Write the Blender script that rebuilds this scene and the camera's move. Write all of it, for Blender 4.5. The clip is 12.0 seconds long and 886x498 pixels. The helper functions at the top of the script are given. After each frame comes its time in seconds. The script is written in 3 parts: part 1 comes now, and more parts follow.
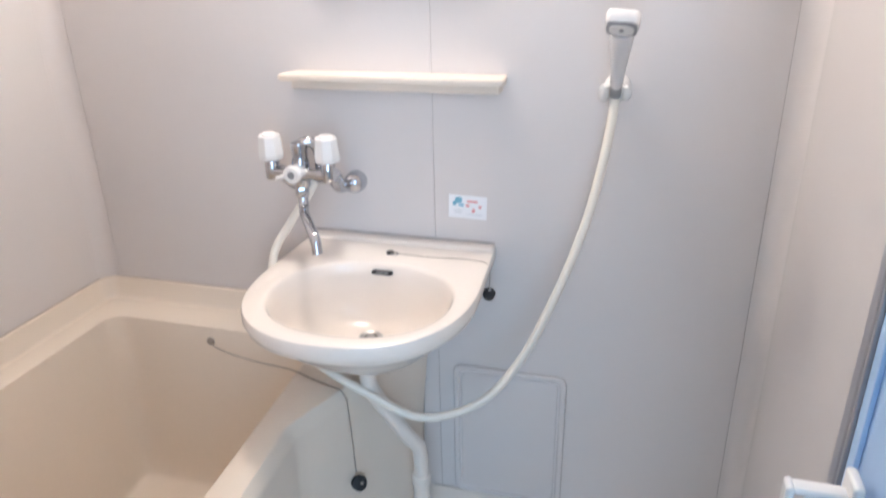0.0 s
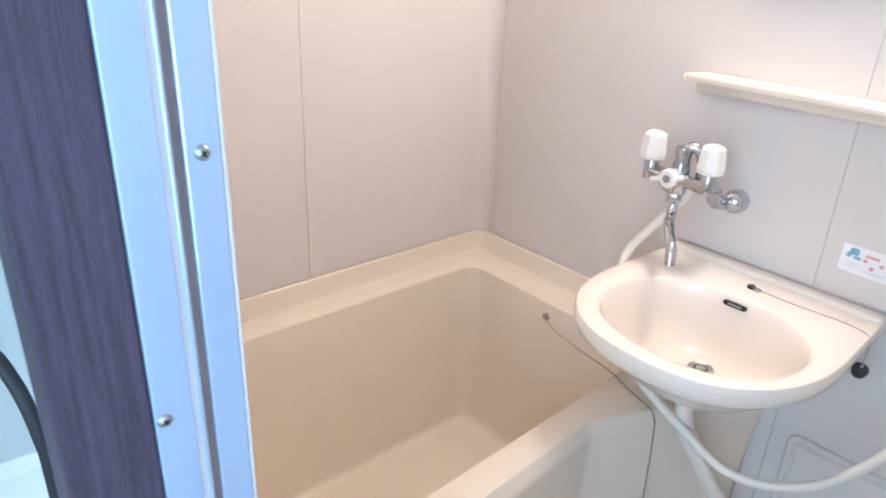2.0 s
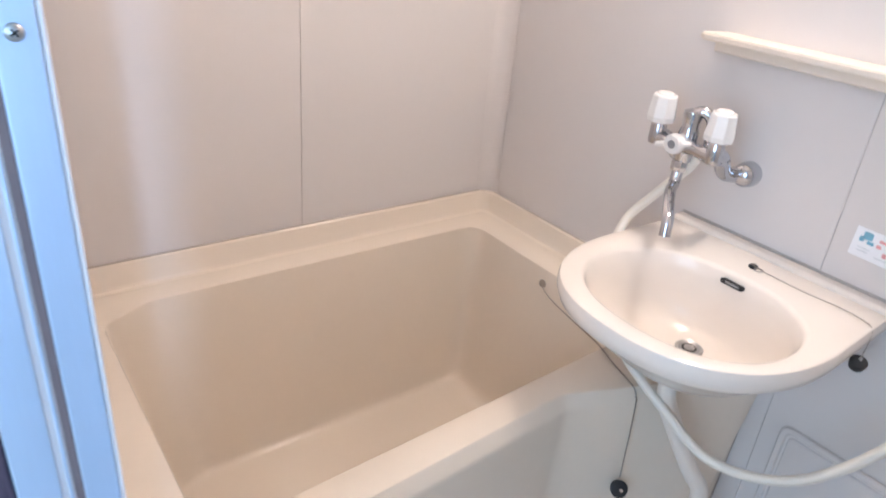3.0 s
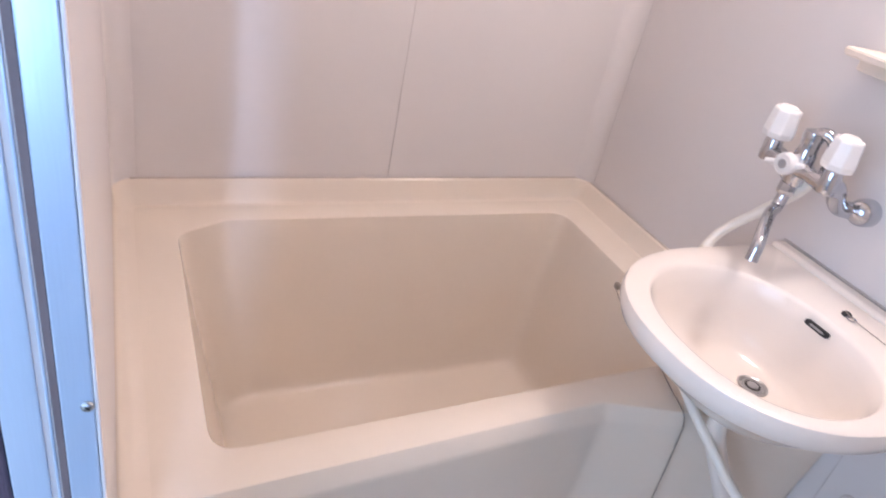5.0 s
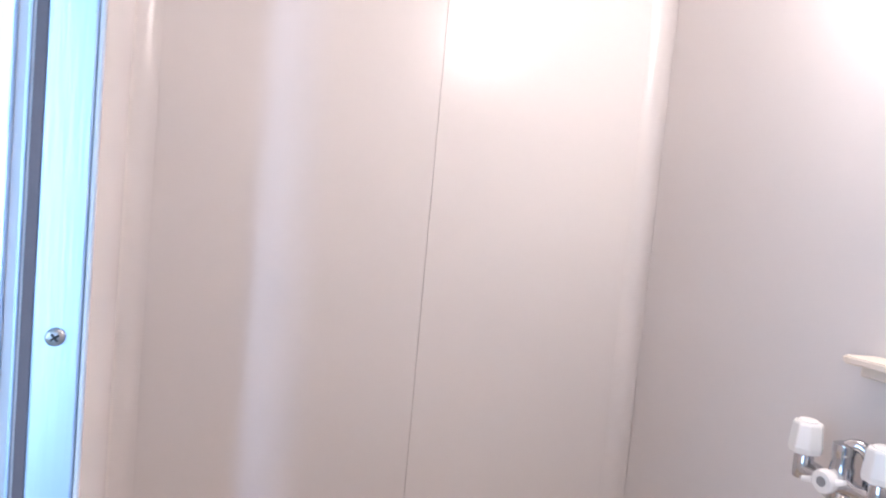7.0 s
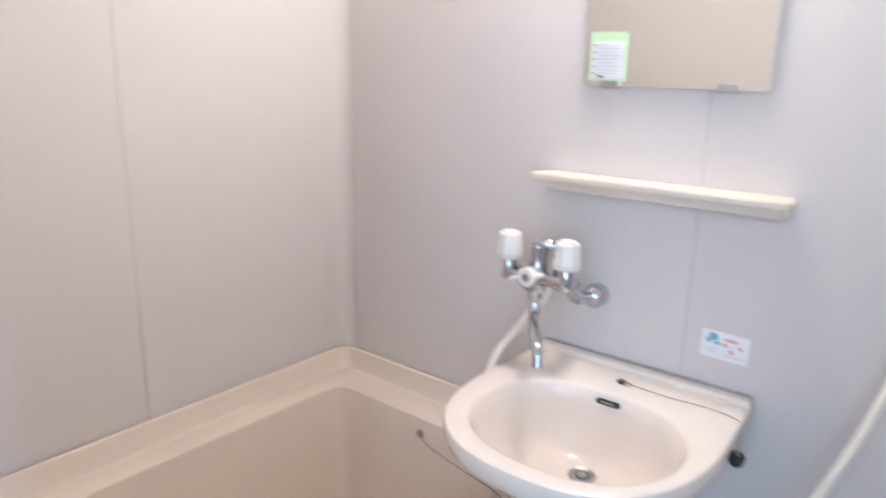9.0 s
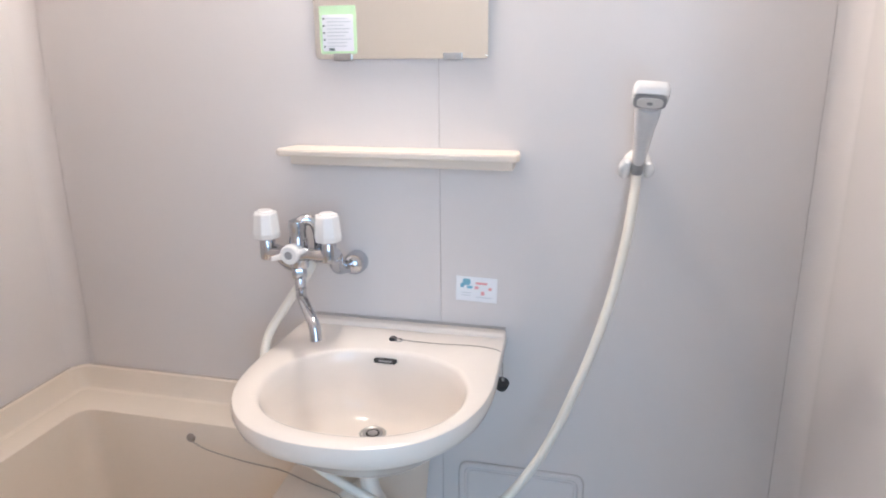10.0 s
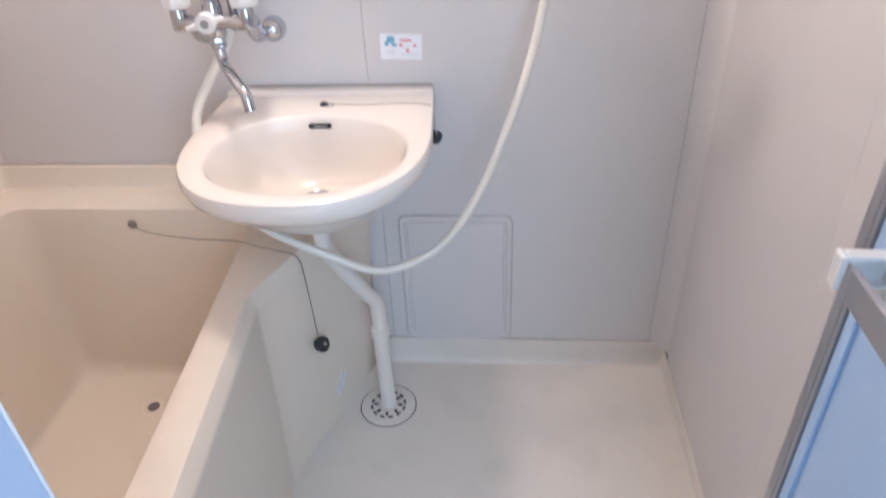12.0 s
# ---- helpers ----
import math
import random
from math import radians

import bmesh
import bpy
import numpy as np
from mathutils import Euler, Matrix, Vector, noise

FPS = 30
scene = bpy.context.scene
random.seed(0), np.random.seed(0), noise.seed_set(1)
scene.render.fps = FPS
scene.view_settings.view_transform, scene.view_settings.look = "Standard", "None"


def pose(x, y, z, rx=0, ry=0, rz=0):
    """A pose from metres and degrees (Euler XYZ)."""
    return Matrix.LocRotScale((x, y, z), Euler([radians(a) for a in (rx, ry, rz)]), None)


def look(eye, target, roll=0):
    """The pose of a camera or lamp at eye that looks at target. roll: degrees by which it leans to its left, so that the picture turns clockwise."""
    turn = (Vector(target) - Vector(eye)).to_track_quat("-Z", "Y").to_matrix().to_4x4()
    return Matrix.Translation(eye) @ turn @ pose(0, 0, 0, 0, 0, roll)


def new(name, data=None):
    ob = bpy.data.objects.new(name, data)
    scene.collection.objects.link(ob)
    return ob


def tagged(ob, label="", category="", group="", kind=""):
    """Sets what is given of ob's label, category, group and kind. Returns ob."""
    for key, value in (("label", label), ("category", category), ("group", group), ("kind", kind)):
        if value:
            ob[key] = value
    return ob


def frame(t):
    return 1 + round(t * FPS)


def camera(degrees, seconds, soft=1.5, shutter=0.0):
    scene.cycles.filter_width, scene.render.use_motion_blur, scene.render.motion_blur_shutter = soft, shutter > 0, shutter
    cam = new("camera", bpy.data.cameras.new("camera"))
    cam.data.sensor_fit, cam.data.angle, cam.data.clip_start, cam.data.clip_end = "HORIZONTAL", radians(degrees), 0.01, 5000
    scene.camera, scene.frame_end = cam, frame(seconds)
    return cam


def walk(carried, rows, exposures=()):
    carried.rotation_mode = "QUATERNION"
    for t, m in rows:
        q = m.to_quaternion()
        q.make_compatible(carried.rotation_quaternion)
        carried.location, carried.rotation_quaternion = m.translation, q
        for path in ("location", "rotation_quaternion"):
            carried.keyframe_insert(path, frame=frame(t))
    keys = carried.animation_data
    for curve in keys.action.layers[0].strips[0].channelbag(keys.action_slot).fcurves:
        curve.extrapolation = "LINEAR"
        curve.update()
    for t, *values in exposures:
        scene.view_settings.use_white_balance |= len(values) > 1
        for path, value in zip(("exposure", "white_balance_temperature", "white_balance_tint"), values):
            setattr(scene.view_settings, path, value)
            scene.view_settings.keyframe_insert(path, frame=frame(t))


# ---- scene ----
cam = camera(65.2, 12.0, soft=1.8, shutter=0.5)
PATH = [
    (0, (1.186, -1.219, 1.213), (0.673, 0.548, 0.429), -1.3),
    (0.5, (1.182, -1.221, 1.213), (0.618, 0.451, 0.272), -0.2),
    (1, (1.174, -1.227, 1.222), (0.307, 0.308, 0.278), 1.7),
    (1.5, (1.187, -1.221, 1.218), (0.07, 0.148, 0.281), 2.3),
    (2, (1.202, -1.183, 1.21), (-0.172, 0.024, 0.4), 2.4),
    (2.5, (1.219, -1.124, 1.182), (-0.18, -0.016, 0.278), 2.3),
    (3, (1.23, -1.085, 1.176), (-0.175, 0.013, 0.271), 5.3),
    (3.2, (1.224, -1.06, 1.188), (-0.205, 0.016, 0.292), 6.4),
    (4.8, (1.231, -1.015, 1.169), (-0.272, -0.169, 0.157), 12.6),
    (5, (1.242, -1.015, 1.16), (-0.278, -0.188, 0.158), 12.5),
    (5.5, (1.237, -1.011, 1.161), (-0.46, -0.226, 0.451), 7.6),
    (6, (1.231, -1.015, 1.17), (-0.548, -0.178, 0.803), 7.2),
    (6.5, (1.218, -1.022, 1.174), (-0.605, -0.224, 0.968), 6.1),
    (6.7, (1.219, -1.021, 1.177), (-0.619, -0.241, 1.056), 5.8),
    (8.3, (1.181, -1.054, 1.2), (-0.348, 0.172, 0.801), 5.2),
    (8.5, (1.184, -1.079, 1.185), (-0.277, 0.224, 0.773), 5.1),
    (9, (1.177, -1.096, 1.186), (-0.032, 0.416, 0.685), 1.2),
    (9.5, (1.149, -1.142, 1.18), (0.393, 0.626, 0.629), 0.3),
    (10, (1.108, -1.152, 1.186), (0.646, 0.71, 0.621), -0.6),
    (10.5, (1.079, -1.16, 1.182), (0.713, 0.73, 0.641), -0.6),
    (11, (1.07, -1.175, 1.175), (0.79, 0.721, 0.602), -0.4),
    (11.5, (1.059, -1.201, 1.175), (0.85, 0.573, 0.274), -0.9),
    (12, (1.06, -1.22, 1.168), (0.901, 0.419, 0.034), -2.7),
]
walk(cam, [(t, look(e, g, r)) for t, e, g, r in PATH], exposures=[
    (0.0, -0.06, 6600, 8.5), (1.0, 0.02, 6650, 10.5), (1.5, 0.06, 6750, 9.5), (2.0, 0.09, 6850, 9.5), (2.5, 0.03, 6750, 10), (3.0, -0.05, 6850, 11.5), (5.0, -0.07, 6650, 20), (5.5, -0.09, 6500, 16.5),
    (6.5, -0.16, 6400, 15.5), (8.5, -0.20, 6400, 10.5), (9.5, -0.16, 6500, 9.5), (10.5, -0.18, 6650, 9), (11.0, -0.17, 6700, 10.5), (12.0, -0.06, 6700, 13)])

# ---- world, lights ----
world = bpy.data.worlds.new("sky")
scene.world = world
world.use_nodes = True
wn = world.node_tree.nodes
sky = wn.new("ShaderNodeTexSky")
sky.sky_type, sky.sun_disc = "NISHITA", False
sky.sun_elevation, sky.sun_rotation = radians(40), radians(200)
world.node_tree.links.new(sky.outputs[0], wn["Background"].inputs[0])
wn["Background"].inputs[1].default_value = 0.1

# unseen back window of the room behind the camera, and an added side slit: centre, width, height, power
BACK_WIN = (1.72, -2.75, 1.40, 1.22, 1.4, 40)
# slit lamp added to throw the pale vertical band on wall_west
SIDE_SLIT = (2.35, -1.395, 1.15, 0.055, 1.3, 18)


def opening_light(x, y, z, w, h, power, aim, tone=(0.45, 0.69, 1.0)):
    area = bpy.data.lights.new("opening_light", "AREA")
    area.shape, area.size, area.size_y = "RECTANGLE", w, h
    area.energy, area.color = power, tone
    new("opening_light", area).matrix_world = look((x, y, z), aim)


opening_light(BACK_WIN[0], BACK_WIN[1] + 0.02, *BACK_WIN[2:], (BACK_WIN[0], 0, BACK_WIN[2] - 0.3))
opening_light(SIDE_SLIT[0] - 0.02, *SIDE_SLIT[1:], (0, SIDE_SLIT[1], SIDE_SLIT[2]), (0.36, 0.60, 1.0))

LAMP = (0.73, -0.092, 1.71)       # wall lamp above the mirror


# ---- materials ----
def principled(name, base, rough=0.5, metal=0.0, vary=0.06, scale=6.0, bump=0.0, bump_scale=300.0, coat=0.0, spec=0.5,
               stain=None, stain_amount=0.0, stretch=(1, 1, 1), detail=4, grain=0.4, gloss=0.15):
    """A surface with cloudy variation at two scales and a fine relief."""
    m = bpy.data.materials.new(name)
    m.use_nodes = True
    nt = m.node_tree
    n, l = nt.nodes, nt.links
    b = n["Principled BSDF"]
    tc = n.new("ShaderNodeTexCoord")
    mp = n.new("ShaderNodeMapping")
    mp.inputs["Scale"].default_value = stretch
    l.new(tc.outputs["Object"], mp.inputs["Vector"])
    big, small = n.new("ShaderNodeTexNoise"), n.new("ShaderNodeTexNoise")
    big.inputs["Scale"].default_value, big.inputs["Detail"].default_value = scale, detail
    small.inputs["Scale"].default_value, small.inputs["Detail"].default_value = scale * 22, 3
    for q in (big, small):
        l.new(mp.outputs[0], q.inputs["Vector"])
    add = n.new("ShaderNodeMath")
    add.operation = "MULTIPLY_ADD"
    add.inputs[1].default_value = grain
    l.new(small.outputs["Fac"], add.inputs[0])
    l.new(big.outputs["Fac"], add.inputs[2])
    ramp = n.new("ShaderNodeMapRange")
    ramp.inputs["From Min"].default_value, ramp.inputs["From Max"].default_value = 0.3 + grain * 0.125, 0.7 + grain * 0.875
    ramp.inputs["To Min"].default_value, ramp.inputs["To Max"].default_value = 1 - vary, 1 + vary
    l.new(add.outputs[0], ramp.inputs["Value"])
    mul = n.new("ShaderNodeVectorMath")
    mul.operation = "SCALE"
    mul.inputs[0].default_value = base
    l.new(ramp.outputs[0], mul.inputs["Scale"])
    colour = mul.outputs[0]
    if stain:
        sp = n.new("ShaderNodeTexNoise")
        sp.inputs["Scale"].default_value, sp.inputs["Detail"].default_value = 9, 6
        l.new(tc.outputs["Object"], sp.inputs["Vector"])
        sr = n.new("ShaderNodeMapRange")
        sr.inputs["From Min"].default_value, sr.inputs["From Max"].default_value = 0.55, 0.75
        sr.inputs["To Max"].default_value = stain_amount
        l.new(sp.outputs["Fac"], sr.inputs["Value"])
        mix = n.new("ShaderNodeMixRGB")
        mix.inputs["Color2"].default_value = (*stain, 1)
        l.new(sr.outputs[0], mix.inputs["Fac"])
        l.new(colour, mix.inputs["Color1"])
        colour = mix.outputs[0]
    l.new(colour, b.inputs["Base Color"])
    rr = n.new("ShaderNodeMapRange")
    rr.inputs["To Min"].default_value, rr.inputs["To Max"].default_value = rough * (1 - gloss), rough * (1 + gloss)
    l.new(big.outputs["Fac"], rr.inputs["Value"])
    l.new(rr.outputs[0], b.inputs["Roughness"])
    b.inputs["Metallic"].default_value = metal
    b.inputs["Specular IOR Level"].default_value = spec
    b.inputs["Coat Weight"].default_value = coat
    b.inputs["Coat Roughness"].default_value = 0.08
    if bump:
        bn, bt = n.new("ShaderNodeBump"), n.new("ShaderNodeTexNoise")
        bt.inputs["Scale"].default_value, bt.inputs["Detail"].default_value = bump_scale, 2
        l.new(mp.outputs[0], bt.inputs["Vector"])
        bn.inputs["Strength"].default_value, bn.inputs["Distance"].default_value = bump, 0.001
        l.new(bt.outputs["Fac"], bn.inputs["Height"])
        l.new(bn.outputs[0], b.inputs["Normal"])
    return m


PANEL = principled("wall_panel", (0.715, 0.67, 0.65), 0.25, vary=0.012, scale=2.5, detail=2, grain=0.7, bump=0.012, bump_scale=500, spec=0.32, gloss=0.01)
SEAL = principled("seam_seal", (0.52, 0.47, 0.44), 0.7, vary=0.15, scale=20)
CAULK = principled("corner_sealant", (0.50, 0.43, 0.37), 0.5, vary=0.04, scale=12)
FRP = principled("bath_resin", (0.79, 0.69, 0.582), 0.14, vary=0.025, scale=4, bump=0.03, bump_scale=60, spec=0.5)
PAN = principled("floor_resin", (0.78, 0.71, 0.64), 0.33, vary=0.04, scale=5, bump=0.12, bump_scale=260, stain=(0.55, 0.49, 0.43), stain_amount=0.25)
SINKM = principled("basin_resin", (0.85, 0.77, 0.695), 0.16, vary=0.015, scale=4)
CREAM = principled("cream_plastic", (0.80, 0.70, 0.60), 0.42, vary=0.03, scale=10)
HOSEM = principled("hose_vinyl", (0.79, 0.735, 0.65), 0.35, vary=0.04, scale=14)
PIPEM = principled("pipe_pvc", (0.78, 0.71, 0.64), 0.35, vary=0.03, scale=12)
WHITE = principled("white_plastic", (0.86, 0.83, 0.80), 0.25, vary=0.02, scale=12)
GREYP = principled("grey_plastic", (0.30, 0.29, 0.29), 0.35, vary=0.08, scale=30)
CHROME = principled("chrome", (0.57, 0.58, 0.61), 0.07, metal=1.0, vary=0.06, scale=30)
STEEL = principled("dull_steel", (0.50, 0.49, 0.48), 0.4, metal=1.0, vary=0.15, scale=60)
SILVER = principled("silver_aluminium", (0.44, 0.42, 0.44), 0.35, metal=0.6, vary=0.05, scale=5, bump=0.05, bump_scale=90, stretch=(6, 6, 0.3))
SMOKE = principled("pale_clear_plastic", (0.74, 0.715, 0.71), 0.22, vary=0.02, scale=12)
# the blue cast of daylight on the frame is put into this base colour
ALU = principled("blue_lit_anodised_aluminium", (0.60, 0.735, 0.91), 0.30, metal=0.55, vary=0.05, scale=5, bump=0.06, bump_scale=90, stretch=(6, 6, 0.3))
CHAINM = principled("dull_chain", (0.33, 0.28, 0.24), 0.4, metal=0.7, vary=0.2, scale=60)
RUBBER = principled("black_rubber", (0.022, 0.021, 0.023), 0.6, vary=0.2, scale=40)
BROWNG = principled("brown_gasket", (0.17, 0.125, 0.125), 0.55, vary=0.15, scale=30)
GASKET = principled("grey_gasket", (0.075, 0.062, 0.060), 0.6, vary=0.2, scale=30)
DARK = principled("dark_opening", (0.02, 0.018, 0.018), 0.6, vary=0.2, scale=50)
WOOD = principled("dark_stained_wood", (0.078, 0.058, 0.084), 0.5, spec=0.25, vary=0.8, scale=30, grain=1.0, bump=0.3, bump_scale=140, stretch=(9, 9, 0.35))
DOORP = principled("door_panel_resin", (0.46, 0.64, 0.90), 0.3, vary=0.02, scale=6, bump=0.1, bump_scale=200)
PLASTER = principled("wallpaper", (0.70, 0.74, 0.72), 0.8, vary=0.05, scale=5, bump=0.3, bump_scale=350)
FLOORING = principled("vinyl_flooring", (0.42, 0.34, 0.26), 0.45, vary=0.2, scale=7, stretch=(1, 8, 1))
PAPER = principled("label_paper", (0.88, 0.88, 0.90), 0.4, vary=0.02, scale=30)
INK_B = principled("blue_ink", (0.20, 0.47, 0.60), 0.5, vary=0.1, scale=60)
INK_R = principled("red_ink", (0.78, 0.36, 0.37), 0.5, vary=0.1, scale=60)
INK_G = principled("green_ink", (0.63, 0.86, 0.55), 0.45, vary=0.05, scale=40)
INK_K = principled("grey_ink", (0.68, 0.70, 0.72), 0.5, vary=0.1, scale=60)
INK_D = principled("dark_ink", (0.12, 0.16, 0.16), 0.5, vary=0.1, scale=60)
FAINT = principled("worn_label", (0.74, 0.73, 0.76), 0.35, vary=0.06, scale=40)

MIRROR = bpy.data.materials.new("mirror_glass")
MIRROR.use_nodes = True
q = MIRROR.node_tree.nodes["Principled BSDF"]
q.inputs["Base Color"].default_value, q.inputs["Metallic"].default_value, q.inputs["Roughness"].default_value = (0.86, 0.88, 0.85, 1), 1, 0.02

GLOBE = bpy.data.materials.new("lamp_glass")
GLOBE.use_nodes = True
q = GLOBE.node_tree.nodes["Principled BSDF"]
q.inputs["Base Color"].default_value = (0.9, 0.88, 0.84, 1)
q.inputs["Emission Color"].default_value, q.inputs["Emission Strength"].default_value = (1.0, 0.935, 0.90, 1), 84


# ---- mesh helpers ----
def thing(name, label="", category="", at=(0, 0, 0), group="", kind=""):
    ob = new(name)
    ob.empty_display_size = 0.02
    ob.location = at
    return tagged(ob, label, category, group, kind)


def part(name, bm, material, parent=None, label="", smooth=True):
    """Links a bmesh, in world coordinates, as one mesh object under parent."""
    bmesh.ops.recalc_face_normals(bm, faces=bm.faces)
    if smooth:
        for f in bm.faces:
            f.smooth = True
        for e in bm.edges:
            if len(e.link_faces) == 2 and e.calc_face_angle(0) > radians(38):
                e.smooth = False
    me = bpy.data.meshes.new(name)
    bm.to_mesh(me)
    bm.free()
    me.materials.append(material)
    ob = new(name, me)
    if parent:
        bpy.context.view_layer.update()
        ob.parent = parent
        ob.matrix_parent_inverse = parent.matrix_world.inverted()
    if label:
        ob["label"] = label
    return ob


def box(x0, x1, y0, y1, z0, z1, bevel=0.0, seg=2, m=None):
    bm = bmesh.new()
    bmesh.ops.create_cube(bm, size=1)
    for v in bm.verts:
        v.co = Vector((x0 + (v.co.x + 0.5) * (x1 - x0), y0 + (v.co.y + 0.5) * (y1 - y0), z0 + (v.co.z + 0.5) * (z1 - z0)))
    if bevel:
        bmesh.ops.bevel(bm, geom=bm.edges[:], offset=bevel, segments=seg, affect="EDGES", profile=0.5)
        for f in sorted(bm.faces, key=lambda f: -f.calc_area())[:6]:
            for e in f.edges:
                e.smooth = False
    if m:
        bm.transform(m)
    return bm


def lathe(profile, origin, axis=(0, 0, 1), n=32, sides=None):
    """Turns (radius, height) pairs round an axis from origin."""
    bm = bmesh.new()
    rot = Vector((0, 0, 1)).rotation_difference(Vector(axis)).to_matrix()
    rings = []
    for r, h in profile:
        rings.append([bm.verts.new(Vector(origin) + rot @ Vector((r * math.cos(2 * math.pi * k / n), r * math.sin(2 * math.pi * k / n), h)))
                      for k in range(n)])
    skin(bm, rings)
    bm.faces.new(rings[0][::-1])
    bm.faces.new(rings[-1])
    return bm


def skin(bm, rings, closed=True):
    for a, b in zip(rings, rings[1:]):
        n = len(a)
        for k in range(n if closed else n - 1):
            bm.faces.new((a[k], a[(k + 1) % n], b[(k + 1) % n], b[k]))


def spline(points, n=12):
    """A smooth line through the points (Catmull-Rom)."""
    p = [Vector(q) for q in points]
    p = [p[0] * 2 - p[1]] + p + [p[-1] * 2 - p[-2]]
    out = []
    for a, b, c, d in zip(p, p[1:], p[2:], p[3:]):
        for k in range(n):
            t = k / n
            out.append(0.5 * (2 * b + (c - a) * t + (2 * a - 5 * b + 4 * c - d) * t * t + (3 * b - a - 3 * c + d) * t ** 3))
    out.append(p[-2])
    return out


def tube(points, radius, n=14, radii=None):
    bm = bmesh.new()
    rings, up = [], None
    for i, c in enumerate(points):
        d = (points[min(i + 1, len(points) - 1)] - points[max(i - 1, 0)]).normalized()
        if up is None:
            up = d.orthogonal().normalized()
        up = (up - d * up.dot(d)).normalized()
        side = d.cross(up)
        r = radii[i] if radii else radius
        rings.append([bm.verts.new(c + r * (up * math.cos(2 * math.pi * k / n) + side * math.sin(2 * math.pi * k / n))) for k in range(n)])
    skin(bm, rings)
    bm.faces.new(rings[0][::-1])
    bm.faces.new(rings[-1])
    return bm


def rounded(corners, radii, n=8):
    """A dense outline of a polygon with rounded corners."""
    out = []
    for i, c in enumerate(corners):
        c = Vector(c)
        a, b = Vector(corners[i - 1]), Vector(corners[(i + 1) % len(corners)])
        r = radii[i] if isinstance(radii, (list, tuple)) else radii
        u, w = (a - c).normalized(), (b - c).normalized()
        half = math.acos(max(-1, min(1, u.dot(w)))) / 2
        cut = r / math.tan(half)
        p0, p1 = c + u * cut, c + w * cut
        for k in range(n + 1):
            t = k / n
            out.append((1 - t) ** 2 * p0 + 2 * t * (1 - t) * c + t * t * p1)
    return out


def fan(outline, centre, count):
    """The outline met by rays from the centre at even angles."""
    c = Vector(centre)
    out = []
    for k in range(count):
        a = 2 * math.pi * k / count
        d = Vector((math.cos(a), math.sin(a)))
        best = None
        for p, q in zip(outline, outline[1:] + outline[:1]):
            e = q - p
            det = d.x * -e.y + d.y * e.x
            if abs(det) < 1e-12:
                continue
            w = p - c
            t = (w.x * -e.y + w.y * e.x) / det
            s = (d.x * w.y - d.y * w.x) / det
            if t > 0 and -1e-6 <= s <= 1 + 1e-6 and (best is None or t > best):
                best = t
        out.append(c + d * best)
    return out


def prism(outline, z0, z1):
    """An upright solid over a flat outline of (x, y)."""
    bm = bmesh.new()
    rings = [[bm.verts.new((p[0], p[1], z)) for p in outline] for z in (z0, z1)]
    skin(bm, rings)
    bm.faces.new(rings[0][::-1])
    bm.faces.new(rings[1])
    return bm


def plate(outline_xz, y0, y1, bevel=0.0):
    """A solid over an outline in the wall's plane (x, z), from y0 to y1."""
    bm = bmesh.new()
    rings = [[bm.verts.new((p[0], y, p[1])) for p in outline_xz] for y in (y0, y1)]
    skin(bm, rings)
    bm.faces.new(rings[0][::-1])
    face = bm.faces.new(rings[1])
    if bevel:
        bmesh.ops.bevel(bm, geom=list(face.edges), offset=bevel, segments=2, affect="EDGES")
    return bm


# ---- the bathroom's shell ----
W, D, TOP = 1.445, 1.037, 2.02       # inside: x 0..W, y -D..0
FLOOR = 0.002
LIP = 0.530                          # top of the bath's upstand
DX0, DX1, DTOP = 0.86, 1.412, 1.86   # door opening in the near wall
SEAM = 0.8175

wall_north = tagged(part("wall_north", box(-0.06, W + 0.06, 0.0015, 0.08, -0.1, TOP + 0.05), SEAL), "wall with basin clad in pale grey panels", "wall", kind="structure")
wall_west = tagged(part("wall_west", box(-0.08, -0.0015, -D - 0.06, 0.0, -0.1, TOP + 0.05), SEAL), "wall beside the bath clad in pale panels", "wall", kind="structure")
wall_east = tagged(part("wall_east", box(W + 0.012, W + 0.08, -D - 0.06, 0.012, -0.1, TOP + 0.05), SEAL), "plain pale panelled wall beside the door", "wall", kind="structure")


def near_wall():
    bm = bmesh.new()
    for x0, x1, z0, z1 in ((-0.012, DX0 - 0.002, -0.1, TOP + 0.05), (DX1 + 0.002, W + 0.012, -0.1, TOP + 0.05), (DX0 - 0.002, DX1 + 0.002, DTOP, TOP + 0.05)):
        q = box(x0, x1, -D - 0.050, -D - 0.003, z0, z1)
        me = bpy.data.meshes.new("tmp")
        q.to_mesh(me)
        q.free()
        bm.from_mesh(me)
        bpy.data.meshes.remove(me)
    return bm


wall_south = tagged(part("wall_south", near_wall(), PANEL, smooth=False), "pale panelled wall with the door opening", "wall", kind="structure")
ceiling = tagged(part("ceiling", box(-0.08, W + 0.08, -D - 0.06, 0.08, TOP, TOP + 0.04), PANEL), "plain pale bathroom ceiling", "ceiling", kind="structure")
CV = 0.037                           # radius of the coved corners
# panels of the basin wall, with a fine gap at each seam
part("panel", box(CV + 0.0004, SEAM - 0.0005, 0.0, 0.014, 0.06, TOP, 0.0012), PANEL, wall_north)
part("panel", box(SEAM + 0.0005, W - CV - 0.0004, 0.0, 0.014, 0.06, TOP, 0.0012), PANEL, wall_north)
part("panel", box(-0.014, 0.0, -0.5076, -CV, 0.40, TOP, 0.0003, 1), PANEL, wall_west)
part("panel", box(-0.014, 0.0, -D + 0.042, -0.5087, 0.40, TOP, 0.0003, 1), PANEL, wall_west)
